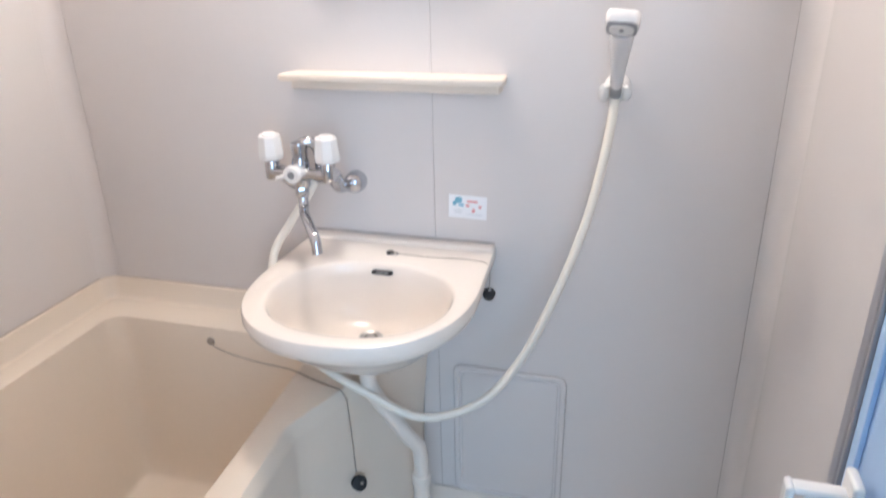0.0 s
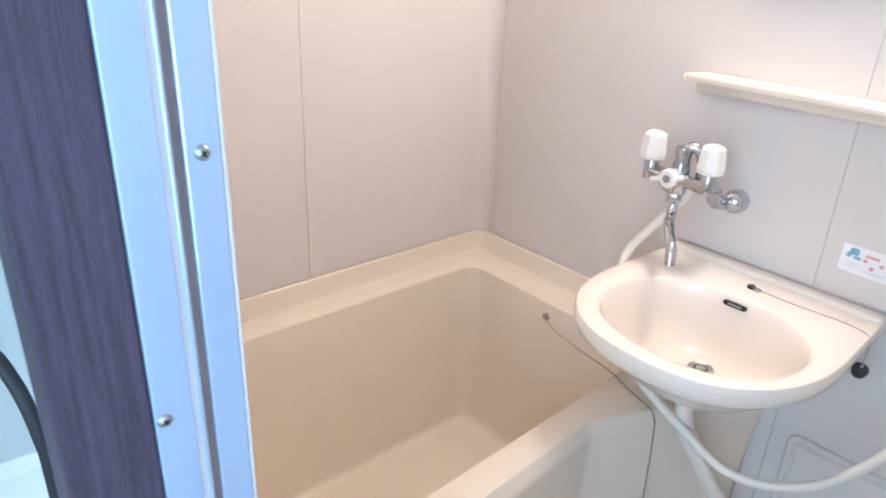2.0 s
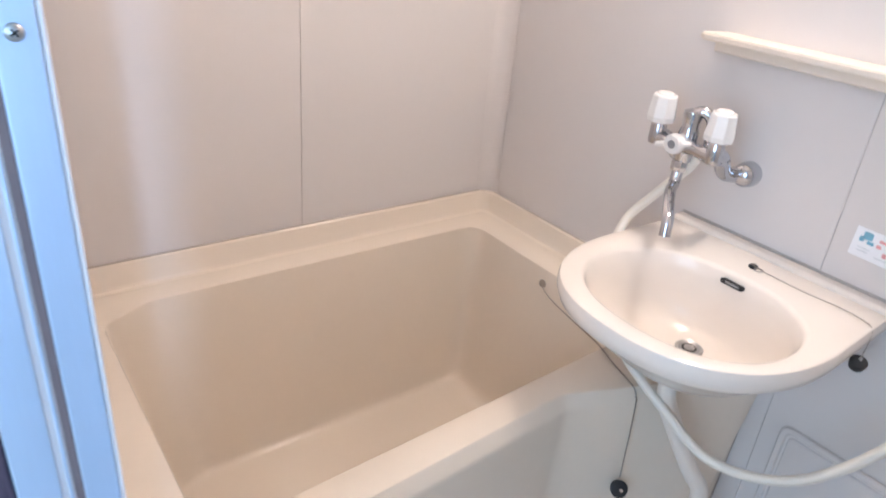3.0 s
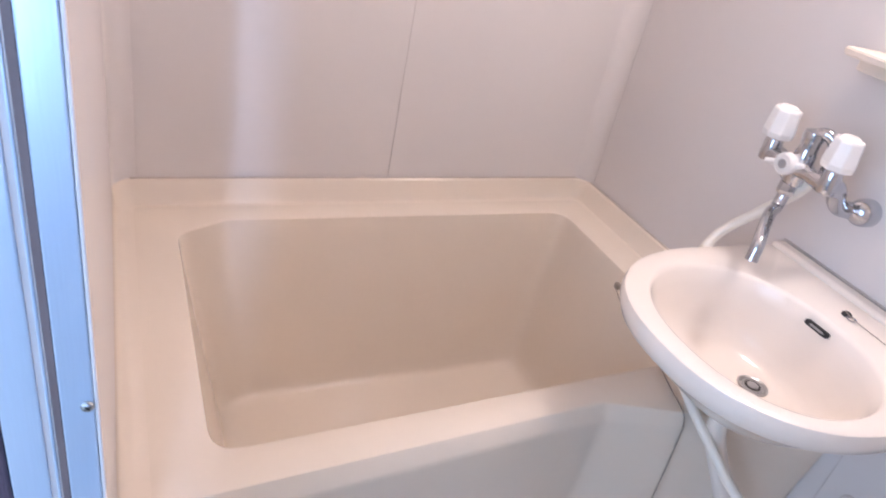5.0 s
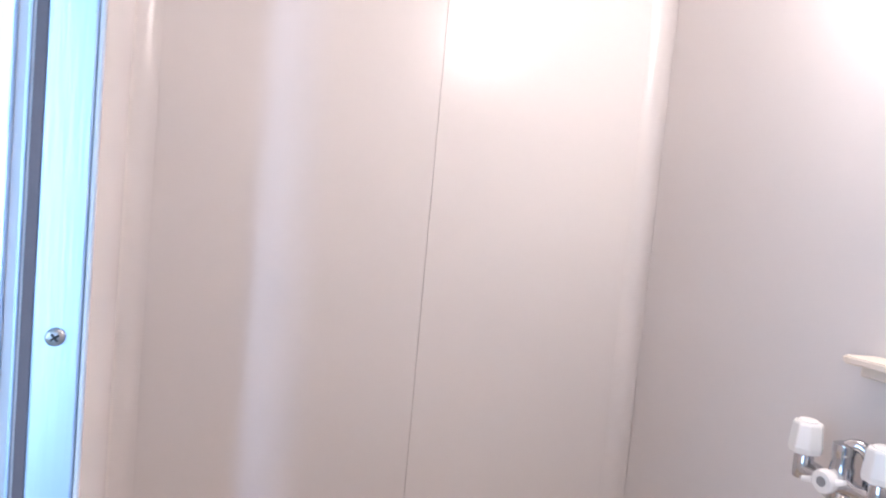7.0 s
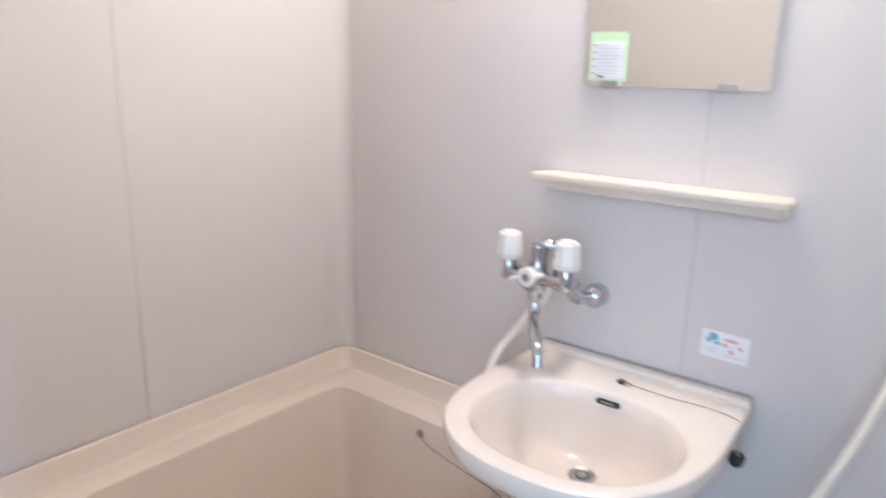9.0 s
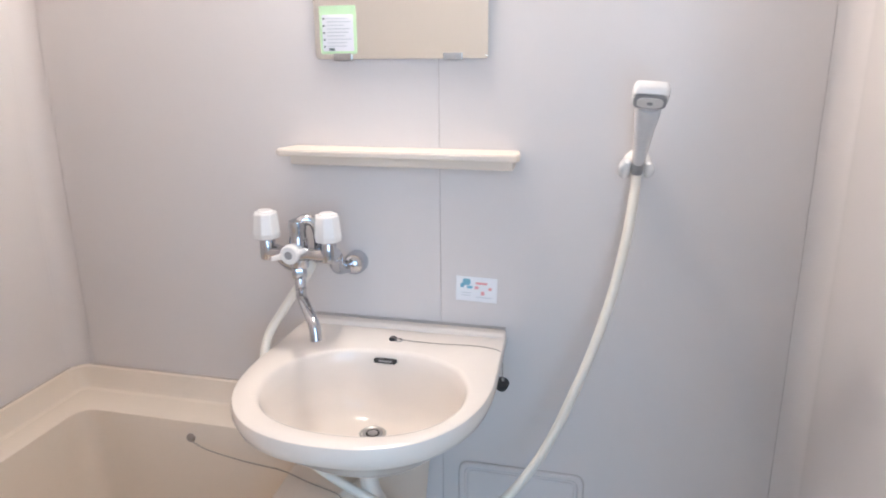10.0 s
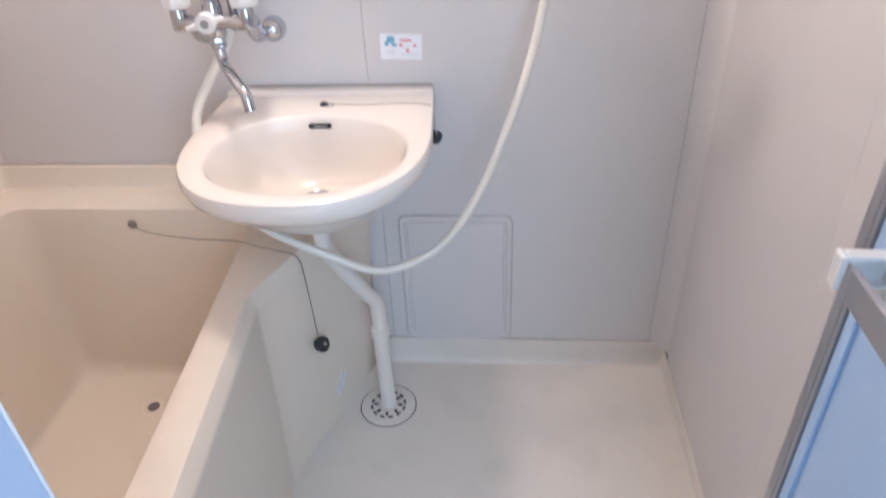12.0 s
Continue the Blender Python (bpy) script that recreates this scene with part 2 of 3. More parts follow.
part("panel", box(W, W + 0.014, -0.5255, -CV, 0.0025, TOP, 0.0002, 1), PANEL, wall_east)
part("panel", box(W, W + 0.014, -D, -0.5258, 0.0025, TOP, 0.0002, 1), PANEL, wall_east)
part("panel", box(0.042, DX0 - 0.0005, -D - 0.0028, -D, 0.0, TOP, 0.0012), PANEL, wall_south)
part("panel", box(DX0, DX1 + 0.0, -D - 0.0028, -D, DTOP + 0.01, TOP, 0.0012), PANEL, wall_south)


def cove(cx, cy, a0, r, z0, z1, thick=0.02):
    """A quarter-round corner strip about the centre (cx, cy)."""
    bm = bmesh.new()
    loop = [(cx + r * math.cos(a0 + k * math.pi / 20), cy + r * math.sin(a0 + k * math.pi / 20)) for k in range(11)]
    back = [(cx + (r + thick) * math.cos(a0 + k * math.pi / 20), cy + (r + thick) * math.sin(a0 + k * math.pi / 20)) for k in range(10, -1, -1)]
    rings = [[bm.verts.new((x, y, z)) for x, y in loop + back] for z in (z0, z1)]
    skin(bm, rings)
    bm.faces.new(rings[0][::-1])
    bm.faces.new(rings[1])
    return bm


part("corner_strip", cove(CV, -CV, math.pi / 2, CV, 0.40, TOP), PANEL, wall_north)
part("corner_strip", cove(W - CV, -CV, 0, CV, 0.06, TOP), PANEL, wall_north)
part("corner_strip", cove(0.042, -D + 0.042, math.pi, 0.042, 0.40, TOP), PANEL, wall_west)

# floor pan with a low upturned edge
floor = tagged(part("floor", box(0.0, W + 0.06, -D - 0.05, 0.06, -0.1, FLOOR), PAN), "cream moulded bathroom floor pan", "floor", kind="structure")


def pan_edge():
    """The pan's upturned edge along the basin wall and the wall opposite the bath, with a coved foot."""
    bm = bmesh.new()
    prof = [(0.0, 0.0715), (0.003, 0.0715), (0.0048, 0.0698), (0.0060, 0.024), (0.0085, 0.010), (0.0125, 0.0045), (0.020, FLOOR + 0.0005)]
    stations = []
    for d, z in prof:
        e, rr = d * 0.35 + 0.0004, max(0.012 - d * 0.1, 0.004)     # shallower along the east wall
        turn = [k * math.pi / 16 for k in range(9)]
        stations.append([(0.70, -d, z)] + [(W - e - rr + rr * math.sin(a), -d - rr + rr * math.cos(a), z - (z - FLOOR) * 0.3 * math.sin(a)) for a in turn] + [(W - e, -D, FLOOR + (z - FLOOR) * 0.4)])
    rings = [[bm.verts.new(c) for c in st] for st in stations]
    skin(bm, rings, closed=False)
    return bm


part("upturned_edge", pan_edge(), PAN, floor)
part("sealant_line", box(0.80, W - 0.03, -0.0035, -0.0006, 0.0712, 0.0736, 0.0006, 1), CAULK, floor)

# ---- bath ----
bath = thing("bathtub", "deep cream resin bathtub with an angled apron", "bathtub", (0.35, -0.5, FLOOR))
RIM = 0.480
outer_top = [(0.0, 0.0), (0.0, -D - 0.012), (0.703, -D - 0.012), (0.656, -0.365), (0.795, 0.0)]
outer_edge = [(0.0, 0.0), (0.0, -D - 0.012), (0.719, -D - 0.012), (0.665, -0.361), (0.80, 0.0)]
outer_low = [(0.0, 0.0), (0.0, -D - 0.012), (0.700, -D - 0.012), (0.655, -0.345), (0.778, 0.0)]
inner_top = [(0.079, -0.094), (0.076, -0.845), (0.122, -0.933), (0.632, -0.933), (0.588, -0.096)]
inner_low = [(0.134, -0.152), (0.140, -0.796), (0.168, -0.868), (0.598, -0.868), (0.552, -0.152)]
C, N = (0.36, -0.52), 384


def grow(poly, d):
    c = Vector(C)
    return [tuple(Vector(p) + (Vector(p) - c).normalized() * d) for p in poly]


def tub_rings(bm):
    rings = []
    out_r = (0.004, 0.004, 0.01, 0.022, 0.01)
    spec = [(outer_low, out_r, FLOOR - 0.01),
            (outer_edge, out_r, RIM - 0.034),
            (outer_edge, out_r, RIM - 0.026),
            (grow(outer_edge, -0.002), out_r, RIM - 0.022),
            (grow(outer_top, 0.001), out_r, RIM - 0.004),
            (grow(outer_top, -0.002), out_r, RIM - 0.001),
            (grow(outer_top, -0.008), out_r, RIM),
            (grow(inner_top, 0.008), (0.042, 0.034, 0.034, 0.040, 0.042), RIM),
            (grow(inner_top, 0.002), (0.042, 0.034, 0.034, 0.040, 0.042), RIM - 0.002),
            (inner_top, (0.042, 0.034, 0.034, 0.040, 0.042), RIM - 0.008),
            ([tuple(Vector(a) * 0.9 + Vector(b) * 0.1) for a, b in zip(inner_top, inner_low)], (0.042, 0.034, 0.034, 0.040, 0.042), RIM - 0.05),
            ([tuple(Vector(a) * 0.08 + Vector(b) * 0.92) for a, b in zip(inner_top, inner_low)], (0.042, 0.034, 0.034, 0.040, 0.042), 0.140),
            (grow(inner_low, -0.001), (0.042, 0.034, 0.034, 0.040, 0.042), 0.119),
            (grow(inner_low, -0.007), (0.042, 0.034, 0.034, 0.040, 0.042), 0.105),
            (grow(inner_low, -0.017), (0.042, 0.034, 0.034, 0.040, 0.042), 0.0965),
            (grow(inner_low, -0.032), (0.042, 0.034, 0.034, 0.040, 0.042), 0.0932),
            (grow(inner_low, -0.12), (0.042, 0.034, 0.034, 0.040, 0.042), 0.092)]
    for poly, rad, z in spec:
        rings.append([bm.verts.new((p.x, p.y, z)) for p in fan(rounded(poly, rad), C, N)])
    skin(bm, rings)
    bm.faces.new(rings[-1])


bm = bmesh.new()
tub_rings(bm)
part("tub", bm, FRP, bath)


def upstand():
    """The lip that rises from the bath's rim against the three walls."""
    prof = [(0.0005, LIP), (0.005, LIP), (0.0085, LIP - 0.003), (0.0135, RIM + 0.010), (0.0180, RIM + 0.003), (0.026, RIM + 0.0007)]
    soft = [(0.0005, LIP), (0.0022, RIM + 0.030), (0.0055, RIM + 0.016), (0.012, RIM + 0.007), (0.021, RIM + 0.0025), (0.034, RIM + 0.0006)]
    bm = bmesh.new()
    rings = []
    turn = [k / 8 for k in range(9)]
    for (d, z), (e, w) in zip(prof, soft):
        r = max(0.04 - d, 0.012)
        line = [(0.80, -d, z)]
        line += [(d + r - r * math.sin(a), -d - r + r * math.cos(a), z) for a in [k * math.pi / 2 for k in turn]]
        for k in turn:                                  # the lip melts into a cove beside the doorway
            g, a = d + (e - d) * k, k * math.pi / 2
            line.append((d + r - r * math.cos(a), -D + g + r - r * math.sin(a), z + (w - z) * k))
        line.append((0.71, -D + e, w))
        rings.append([bm.verts.new(c) for c in line])
    skin(bm, rings, closed=False)
    return bm


part("upstand", upstand(), FRP, bath)
for x0, x1, y0, y1 in ((0.03, 0.80, -0.0042, -0.0008), (0.0008, 0.0042, -D + 0.03, -0.03)):
    part("sealant_line", box(x0, x1, y0, y1, LIP - 0.001, LIP + 0.0022, 0.0006, 1), CAULK, bath)
# waste outlet in the bath's floor
part("waste_outlet", lathe([(0.025, 0.0), (0.025, 0.002), (0.022, 0.0035), (0.0145, 0.0025), (0.0125, 0.001)], (0.341, -0.257, 0.0915)), CREAM, bath)
part("waste_hole", lathe([(0.0122, 0.0), (0.0122, 0.0022)], (0.341, -0.257, 0.0915)), BROWNG, bath)
part("chain_anchor", lathe([(0.009, 0.0), (0.009, 0.003), (0.006, 0.006), (0.003, 0.007)], (0.330, -0.0985, 0.447), (0, -1, 0)), CHAINM, bath, "small tarnished chain anchor")

# ---- washbasin ----
basin = thing("washbasin", "cream wall-hung resin washbasin with a wide oval bowl", "washbasin", (0.745, -0.2, 0.60))
BX, BZ = 0.750, 0.686


def basin_outline(s=1.0, back=0.0, n=96):
    """Straight at the wall, bulging to a rounded front."""
    out = []
    for k in range(n + 1):
        a = math.pi + math.pi * k / n
        c, sn = math.cos(a), math.sin(a)
        e = 2 / 2.35
        out.append(Vector((BX + 0.202 * s * math.copysign(abs(c) ** e, c), -0.195 + (0.228 * s) * math.copysign(abs(sn) ** e, sn))))
    return [Vector((BX - 0.197 * s, back))] + out + [Vector((BX + 0.190 * s, back))]


def oval(cx, cy, a, b, e=2.2):
    out = []
    for k in range(120):
        t = 2 * math.pi * k / 120
        c, sn = math.cos(t), math.sin(t)
        out.append(Vector((cx + a * math.copysign(abs(c) ** (2 / e), c), cy + b * math.copysign(abs(sn) ** (2 / e), sn))))
    return out


def basin_body():
    bm = bmesh.new()
    cc, n = (0.750, -0.250), 144
    spec = [(basin_outline(0.28), BZ - 0.134), (basin_outline(0.45), BZ - 0.130), (basin_outline(0.60), BZ - 0.106), (basin_outline(0.755), BZ - 0.076), (basin_outline(0.875), BZ - 0.051),
            (basin_outline(0.975), BZ - 0.034), (basin_outline(1.0), BZ - 0.019), (basin_outline(1.0), BZ - 0.009), (basin_outline(0.99), BZ - 0.002), (basin_outline(0.974), BZ)]
    bowl = [(0.165, 0.140, BZ, 0), (0.161, 0.136, BZ - 0.0015, 0), (0.157, 0.132, BZ - 0.007, 0), (0.152, 0.127, BZ - 0.03, 0.002), (0.143, 0.119, BZ - 0.060, 0.008),
            (0.125, 0.100, BZ - 0.087, 0.020), (0.098, 0.076, BZ - 0.105, 0.036), (0.062, 0.051, BZ - 0.115, 0.053), (0.030, 0.030, BZ - 0.119, 0.064)]
    rings = [[bm.verts.new((p.x, p.y, z)) for p in fan(o, cc, n)] for o, z in spec]
    for a, b, z, dy in bowl:
        rings.append([bm.verts.new((p.x, p.y, z)) for p in fan(oval(0.757 - dy * 0.14, -0.253 + dy, a, b), (0.757 - dy * 0.14, -0.253 + dy), n)])
    skin(bm, rings)
    bm.faces.new(rings[0][::-1])
    bm.faces.new(rings[-1])
    return bm


part("bowl", basin_body(), SINKM, basin)
part("back_ledge", box(BX - 0.197, BX + 0.190, -0.030, -0.0005, BZ - 0.02, BZ + 0.008, 0.0075, 4), SINKM, basin)
part("wall_seal", box(BX - 0.195, BX + 0.188, -0.004, -0.0005, BZ + 0.0075, BZ + 0.0105, 0.001), SEAL, basin)
drain_ring = part("drain_ring", lathe([(0.021, -0.004), (0.0225, 0.001), (0.0205, 0.0028), (0.0175, 0.001), (0.016, -0.003)], (0.7465, -0.193, BZ - 0.1185)), STEEL, basin, "dull metal drain ring")
part("drain_hole", lathe([(0.0168, -0.006), (0.0168, 0.0009)], (0.7465, -0.193, BZ - 0.1185)), GREYP, drain_ring)
part("drain_button", lathe([(0.0085, 0.0), (0.0085, 0.0022), (0.006, 0.0034)], (0.7465, -0.193, BZ - 0.1185), n=24), GREYP, drain_ring)
part("drain_gap", lathe([(0.0118, 0.0), (0.0118, 0.0013)], (0.7465, -0.193, BZ - 0.1185), n=24), DARK, drain_ring)
slot = rounded([(-0.020, -0.0042), (0.020, -0.0042), (0.020, 0.0042), (-0.020, 0.0042)], 0.0041, 5)
q = prism([(p.x, p.y) for p in slot], -0.004, 0.0022)
q.transform(pose(0.750, -0.1275, BZ - 0.0165, 78, 0, 0))
overflow = part("overflow_slot", q, DARK, basin)
slot = rounded([(-0.011, -0.0016), (0.013, -0.0016), (0.013, 0.0016), (-0.011, 0.0016)], 0.0015, 4)
q = prism([(p.x, p.y) for p in slot], 0.0, 0.0028)
q.transform(pose(0.750, -0.1275, BZ - 0.0165, 78, 0, 0))
part("slot_insert", q, GREYP, overflow)
part("chain_ring", tube(spline([(0.760 + 0.0065 * math.cos(k * math.pi / 6), -0.079 + 0.0065 * math.sin(k * math.pi / 6), BZ + 0.0022) for k in range(13)], 2), 0.0011, 8), CHROME, basin, "chrome split ring")
part("tap_hole_cap", lathe([(0.0075, 0), (0.0075, 0.0025), (0.005, 0.005), (0.0, 0.006)], (0.748, -0.074, BZ), n=20), RUBBER, basin, "black rubber cap for the chain")


def chain(points, bead, parent, name="ball_chain"):
    """A ball chain along a line."""
    line = spline(points, 14)
    bm = bmesh.new()
    dist, last = 0.0, line[0]
    for p in line:
        dist += (p - last).length
        last = p
    wire = tube(line, bead * 0.42, 6)
    me = bpy.data.meshes.new("tmp")
    wire.to_mesh(me)
    wire.free()
    bm.from_mesh(me)
    bpy.data.meshes.remove(me)
    run, want = 0.0, 0.0
    for a, b in zip(line, line[1:]):
        seg = (b - a).length
        while want <= run + seg and seg > 0:
            bmesh.ops.create_icosphere(bm, subdivisions=1, radius=bead, matrix=Matrix.Translation(a + (b - a) * ((want - run) / seg)))
            want += bead * 2.9
        run += seg
    return part(name, bm, CHAINM, parent)


def plug(at, parent, r=0.0155, turn=(0, 0, 0)):
    bm = lathe([(r * 0.82, 0), (r * 0.9, 0.003), (r, 0.010), (r, 0.013), (r * 0.7, 0.0155), (r * 0.3, 0.016)], (0, 0, -0.008), n=28)
    bm.transform(pose(*at, *turn))
    rubber = part("rubber_stopper", bm, RUBBER, parent)
    bm = lathe([(r * 0.26, 0), (r * 0.26, 0.003), (r * 0.14, 0.0065)], (0, 0, 0.0075), n=18)
    bm.transform(pose(*at, *turn))
    part("stopper_ring", bm, CHROME, rubber)


basin_plug = thing("basin_plug", "black rubber plug on a ball chain hanging beside the washbasin", "sink plug", (0.95, -0.12, 0.66))
chain([(0.748, -0.080, BZ + 0.007), (0.768, -0.078, BZ + 0.003), (0.83, -0.079, BZ + 0.0022), (0.89, -0.074, BZ + 0.0022), (0.931, -0.080, BZ + 0.0022), (0.943, -0.084, BZ - 0.004),
       (0.9465, -0.089, BZ - 0.022)], 0.0011, basin_plug)
chain([(0.9465, -0.089, BZ - 0.02), (0.947, -0.096, BZ - 0.043)], 0.0011, basin_plug)
plug((0.947, -0.099, BZ - 0.052), basin_plug, 0.012, turn=(18, 12, 0))

# ---- basin waste pipe ----
pipe = thing("waste_pipe", "cream plastic waste pipe bending from washbasin to floor drain", "pipe", (0.818, -0.15, FLOOR))
part("upper_pipe", tube(spline([(0.752, -0.235, 0.562), (0.752, -0.234, 0.520), (0.756, -0.229, 0.480), (0.779, -0.200, 0.405), (0.802, -0.170, 0.336), (0.8135, -0.155, 0.309), (0.818, -0.15, 0.280), (0.818, -0.15, 0.22)], 8), 0.0150, 22), PIPEM, pipe)
part("coupling", lathe([(0.0185, 0), (0.0195, 0.002), (0.0195, 0.020), (0.0178, 0.024), (0.0155, 0.025)], (0.818, -0.15, 0.208), n=28), PIPEM, pipe)
part("lower_pipe", lathe([(0.0164, 0), (0.0164, 0.205)], (0.818, -0.15, FLOOR + 0.004), n=26), PIPEM, pipe)
part("tailpiece_nut", lathe([(0.023, 0), (0.024, 0.002), (0.024, 0.016), (0.021, 0.018)], (0.752, -0.235, 0.545), n=12), PIPEM, pipe)

# ---- floor drain ----
fdrain = thing("floor_drain", "round cream floor drain cover with slots", "floor drain", (0.818, -0.155, FLOOR))
part("surround", lathe([(0.064, 0), (0.064, 0.0015), (0.062, 0.0022), (0.0575, 0.0022)], (0.818, -0.155, FLOOR), n=56), PAN, fdrain)
part("gap_ring", lathe([(0.0628, 0), (0.0628, 0.0026), (0.0600, 0.0026)], (0.818, -0.155, FLOOR), n=56), GASKET, fdrain)
part("cover", lathe([(0.0604, 0), (0.0604, 0.004), (0.058, 0.005), (0.020, 0.0045)], (0.818, -0.155, FLOOR), n=56), PAN, fdrain)
sl = rounded([(-0.0056, -0.0025), (0.0056, -0.0025), (0.0056, 0.0025), (-0.0056, 0.0025)], 0.0022, 4)
for ring, count in ((0.027, 8), (0.037, 12)):
    for k in range(count):
        a = 2 * math.pi * (k + 0.5 * (count == 12)) / count
        q = prism([(p.x, p.y) for p in sl], 0.0, 0.0015)
        q.transform(pose(0.818 + ring * math.cos(a), -0.155 + ring * math.sin(a), FLOOR + 0.0042, 0, 0, math.degrees(a) + 90 * (count == 12)))
        part("slot", q, DARK, fdrain)

# ---- bath plug on its chain, laid over the rim ----
bath_plug = thing("bath_plug", "black rubber bath plug hanging on its ball chain", "bath plug", (0.72, -0.24, 0.28))
chain([(0.330, -0.106, 0.447), (0.375, -0.119, 0.439), (0.46, -0.140, 0.441), (0.545, -0.185, 0.468), (0.590, -0.212, RIM + 0.004), (0.64, -0.228, RIM + 0.0018), (0.690, -0.243, RIM + 0.0015), (0.7045, -0.246, RIM - 0.003),
       (0.7125, -0.246, RIM - 0.02)], 0.0017, bath_plug)
chain([(0.7125, -0.246, RIM - 0.018), (0.714, -0.243, 0.40), (0.716, -0.240, 0.286)], 0.0016, bath_plug)
plug((0.721, -0.243, 0.266), bath_plug, 0.0158, (62, 0, 62))

# worn label on the apron
apron_label = thing("apron_label", "small worn pale sticker on the bathtub apron", "sticker", (0.72, -0.17, 0.09))
place = pose(0.7232, -0.165, 0.085) @ pose(0, 0, 0, 0, 0, 70.2) @ pose(0, 0, 0, 2, 0, 0)
for cx, cz, w, h in ((-0.012, -0.010, 0.010, 0.015), (0.003, 0.002, 0.009, 0.019), (0.014, 0.012, 0.006, 0.013)):
    torn = [(cx + w * math.cos(k * math.pi / 6) * random.uniform(0.6, 1.1), cz + h * math.sin(k * math.pi / 6) * random.uniform(0.6, 1.1)) for k in range(12)]
    q = plate(torn, 0.0008, -0.0014)
    q.transform(place)
    part("scrap", q, FAINT, apron_label)

# ---- mixer tap ----
tap = thing("mixer_tap", "chrome wall mixer tap with two white knobs", "tap", (0.59, -0.05, 0.83))
KZ = 0.852


def knob(x, y):
    """A tapered white knob with eight flats and a cap."""
    bm = bmesh.new()
    prof = [(0.0185, 0.0), (0.0224, 0.002), (0.0238, 0.010), (0.0204, 0.0425), (0.0187, 0.0455)]
    rings = []
    for r, h in prof:
        rings.append([bm.verts.new((x + r * math.cos(a), y + r * math.sin(a), KZ + 0.022 + h))
                      for k in range(8) for a in (math.pi * (k + 0.06) / 4, math.pi * (k + 0.18) / 4)])
    skin(bm, rings)
    bm.faces.new(rings[0][::-1])
    bm.faces.new(rings[-1])
    k = part("knob", bm, WHITE, tap, "white plastic knob", smooth=False)
    part("cap", lathe([(0.0135, 0), (0.0135, 0.0022), (0.0115, 0.0042)], (x, y, KZ + 0.0670), n=24), WHITE, k)
    part("collar", lathe([(0.0125, -0.014), (0.0135, -0.01), (0.0135, 0.016), (0.011, 0.022), (0.009, 0.026)], (x, y, KZ), n=26), CHROME, tap)


TY = -0.113
for x in (0.534, 0.646):
    knob(x, TY)
    o = 1 if x > 0.59 else -1        # the wall domes stand outside their cranked legs
    part("wall_elbow", tube(spline([(x + o * 0.006, -0.014, 0.805), (x - o * 0.006, -0.030, 0.804), (x - o * 0.010, -0.048, 0.808), (x - o * 0.008, -0.066, 0.822), (x - o * 0.003, -0.082, 0.839), (x, -0.098, 0.847), (x, TY, 0.847)], 8), 0.0134, 20), CHROME, tap)
    part("wall_flange", lathe([(0.0212, 0), (0.0220, 0.003), (0.0218, 0.012), (0.0205, 0.020), (0.0175, 0.027), (0.0125, 0.032), (0.006, 0.0345), (0.001, 0.035)], (x + o * 0.007, 0, 0.806), (0, -1, 0), 36), CHROME, tap)
part("body", tube([Vector((0.528, TY, KZ - 0.004)), Vector((0.545, TY, KZ - 0.004)), Vector((0.56, TY, KZ - 0.003)), Vector((0.585, TY, KZ)), Vector((0.615, TY, KZ - 0.003)), Vector((0.635, TY, KZ - 0.004)), Vector((0.652, TY, KZ - 0.004))],
                  0.01, 24, [0.012, 0.0135, 0.0105, 0.0165, 0.0105, 0.0135, 0.012]), CHROME, tap)
part("riser", lathe([(0.0145, -0.028), (0.016, -0.02), (0.016, 0.02), (0.014, 0.028), (0.0145, 0.040), (0.016, 0.046), (0.0150, 0.054), (0.008, 0.057)], (0.590, TY + 0.004, KZ), n=28), CHROME, tap)
part("breather_arm", tube(spline([(0.590, TY + 0.004, KZ + 0.040), (0.595, TY + 0.005, KZ + 0.052), (0.606, TY + 0.010, KZ + 0.056), (0.617, TY + 0.016, KZ + 0.046), (0.620, TY + 0.021, KZ + 0.020), (0.618, TY + 0.023, KZ - 0.022)], 6), 0.0092, 16), CHROME, tap)
dial = part("diverter_dial", lathe([(0.0115, 0), (0.0155, 0.006), (0.0170, 0.012), (0.0162, 0.020), (0.014, 0.022)], (0.586, TY - 0.008, KZ + 0.002), (0, -1, 0), 30), WHITE, tap, "white diverter dial with a pointer")
part("pointer", tube([Vector((0.572, TY - 0.020, KZ - 0.002)), Vector((0.559, TY - 0.021, KZ - 0.006)), Vector((0.552, TY - 0.021, KZ - 0.008))], 0.005, 12, [0.006, 0.0045, 0.0045]), WHITE, dial)
part("ear", tube([Vector((0.598, TY - 0.019, KZ + 0.004)), Vector((0.608, TY - 0.018, KZ + 0.008)), Vector((0.612, TY - 0.018, KZ + 0.010))], 0.004, 12, [0.0055, 0.0045, 0.0035]), WHITE, dial)
part("dial_mark", lathe([(0.0072, 0), (0.0068, 0.0012)], (0.586, TY - 0.0295, KZ + 0.002), (0, -1, 0), 20), GREYP, dial)
part("spout", tube(spline([(0.590, TY, KZ - 0.02), (0.591, TY - 0.002, KZ - 0.045), (0.596, TY - 0.012, KZ - 0.066), (0.610, TY - 0.038, 0.784), (0.638, TY - 0.074, 0.771), (0.654, TY - 0.092, 0.760), (0.659, TY - 0.098, 0.737)], 8), 0.0092, 18), CHROME, tap)
part("spout_nut", lathe([(0.0125, 0), (0.0135, 0.002), (0.0135, 0.016), (0.0125, 0.018)], (0.590, TY, KZ - 0.045), n=8), CHROME, tap)
tap.location.x += 0.006
tap.location.z -= 0.002

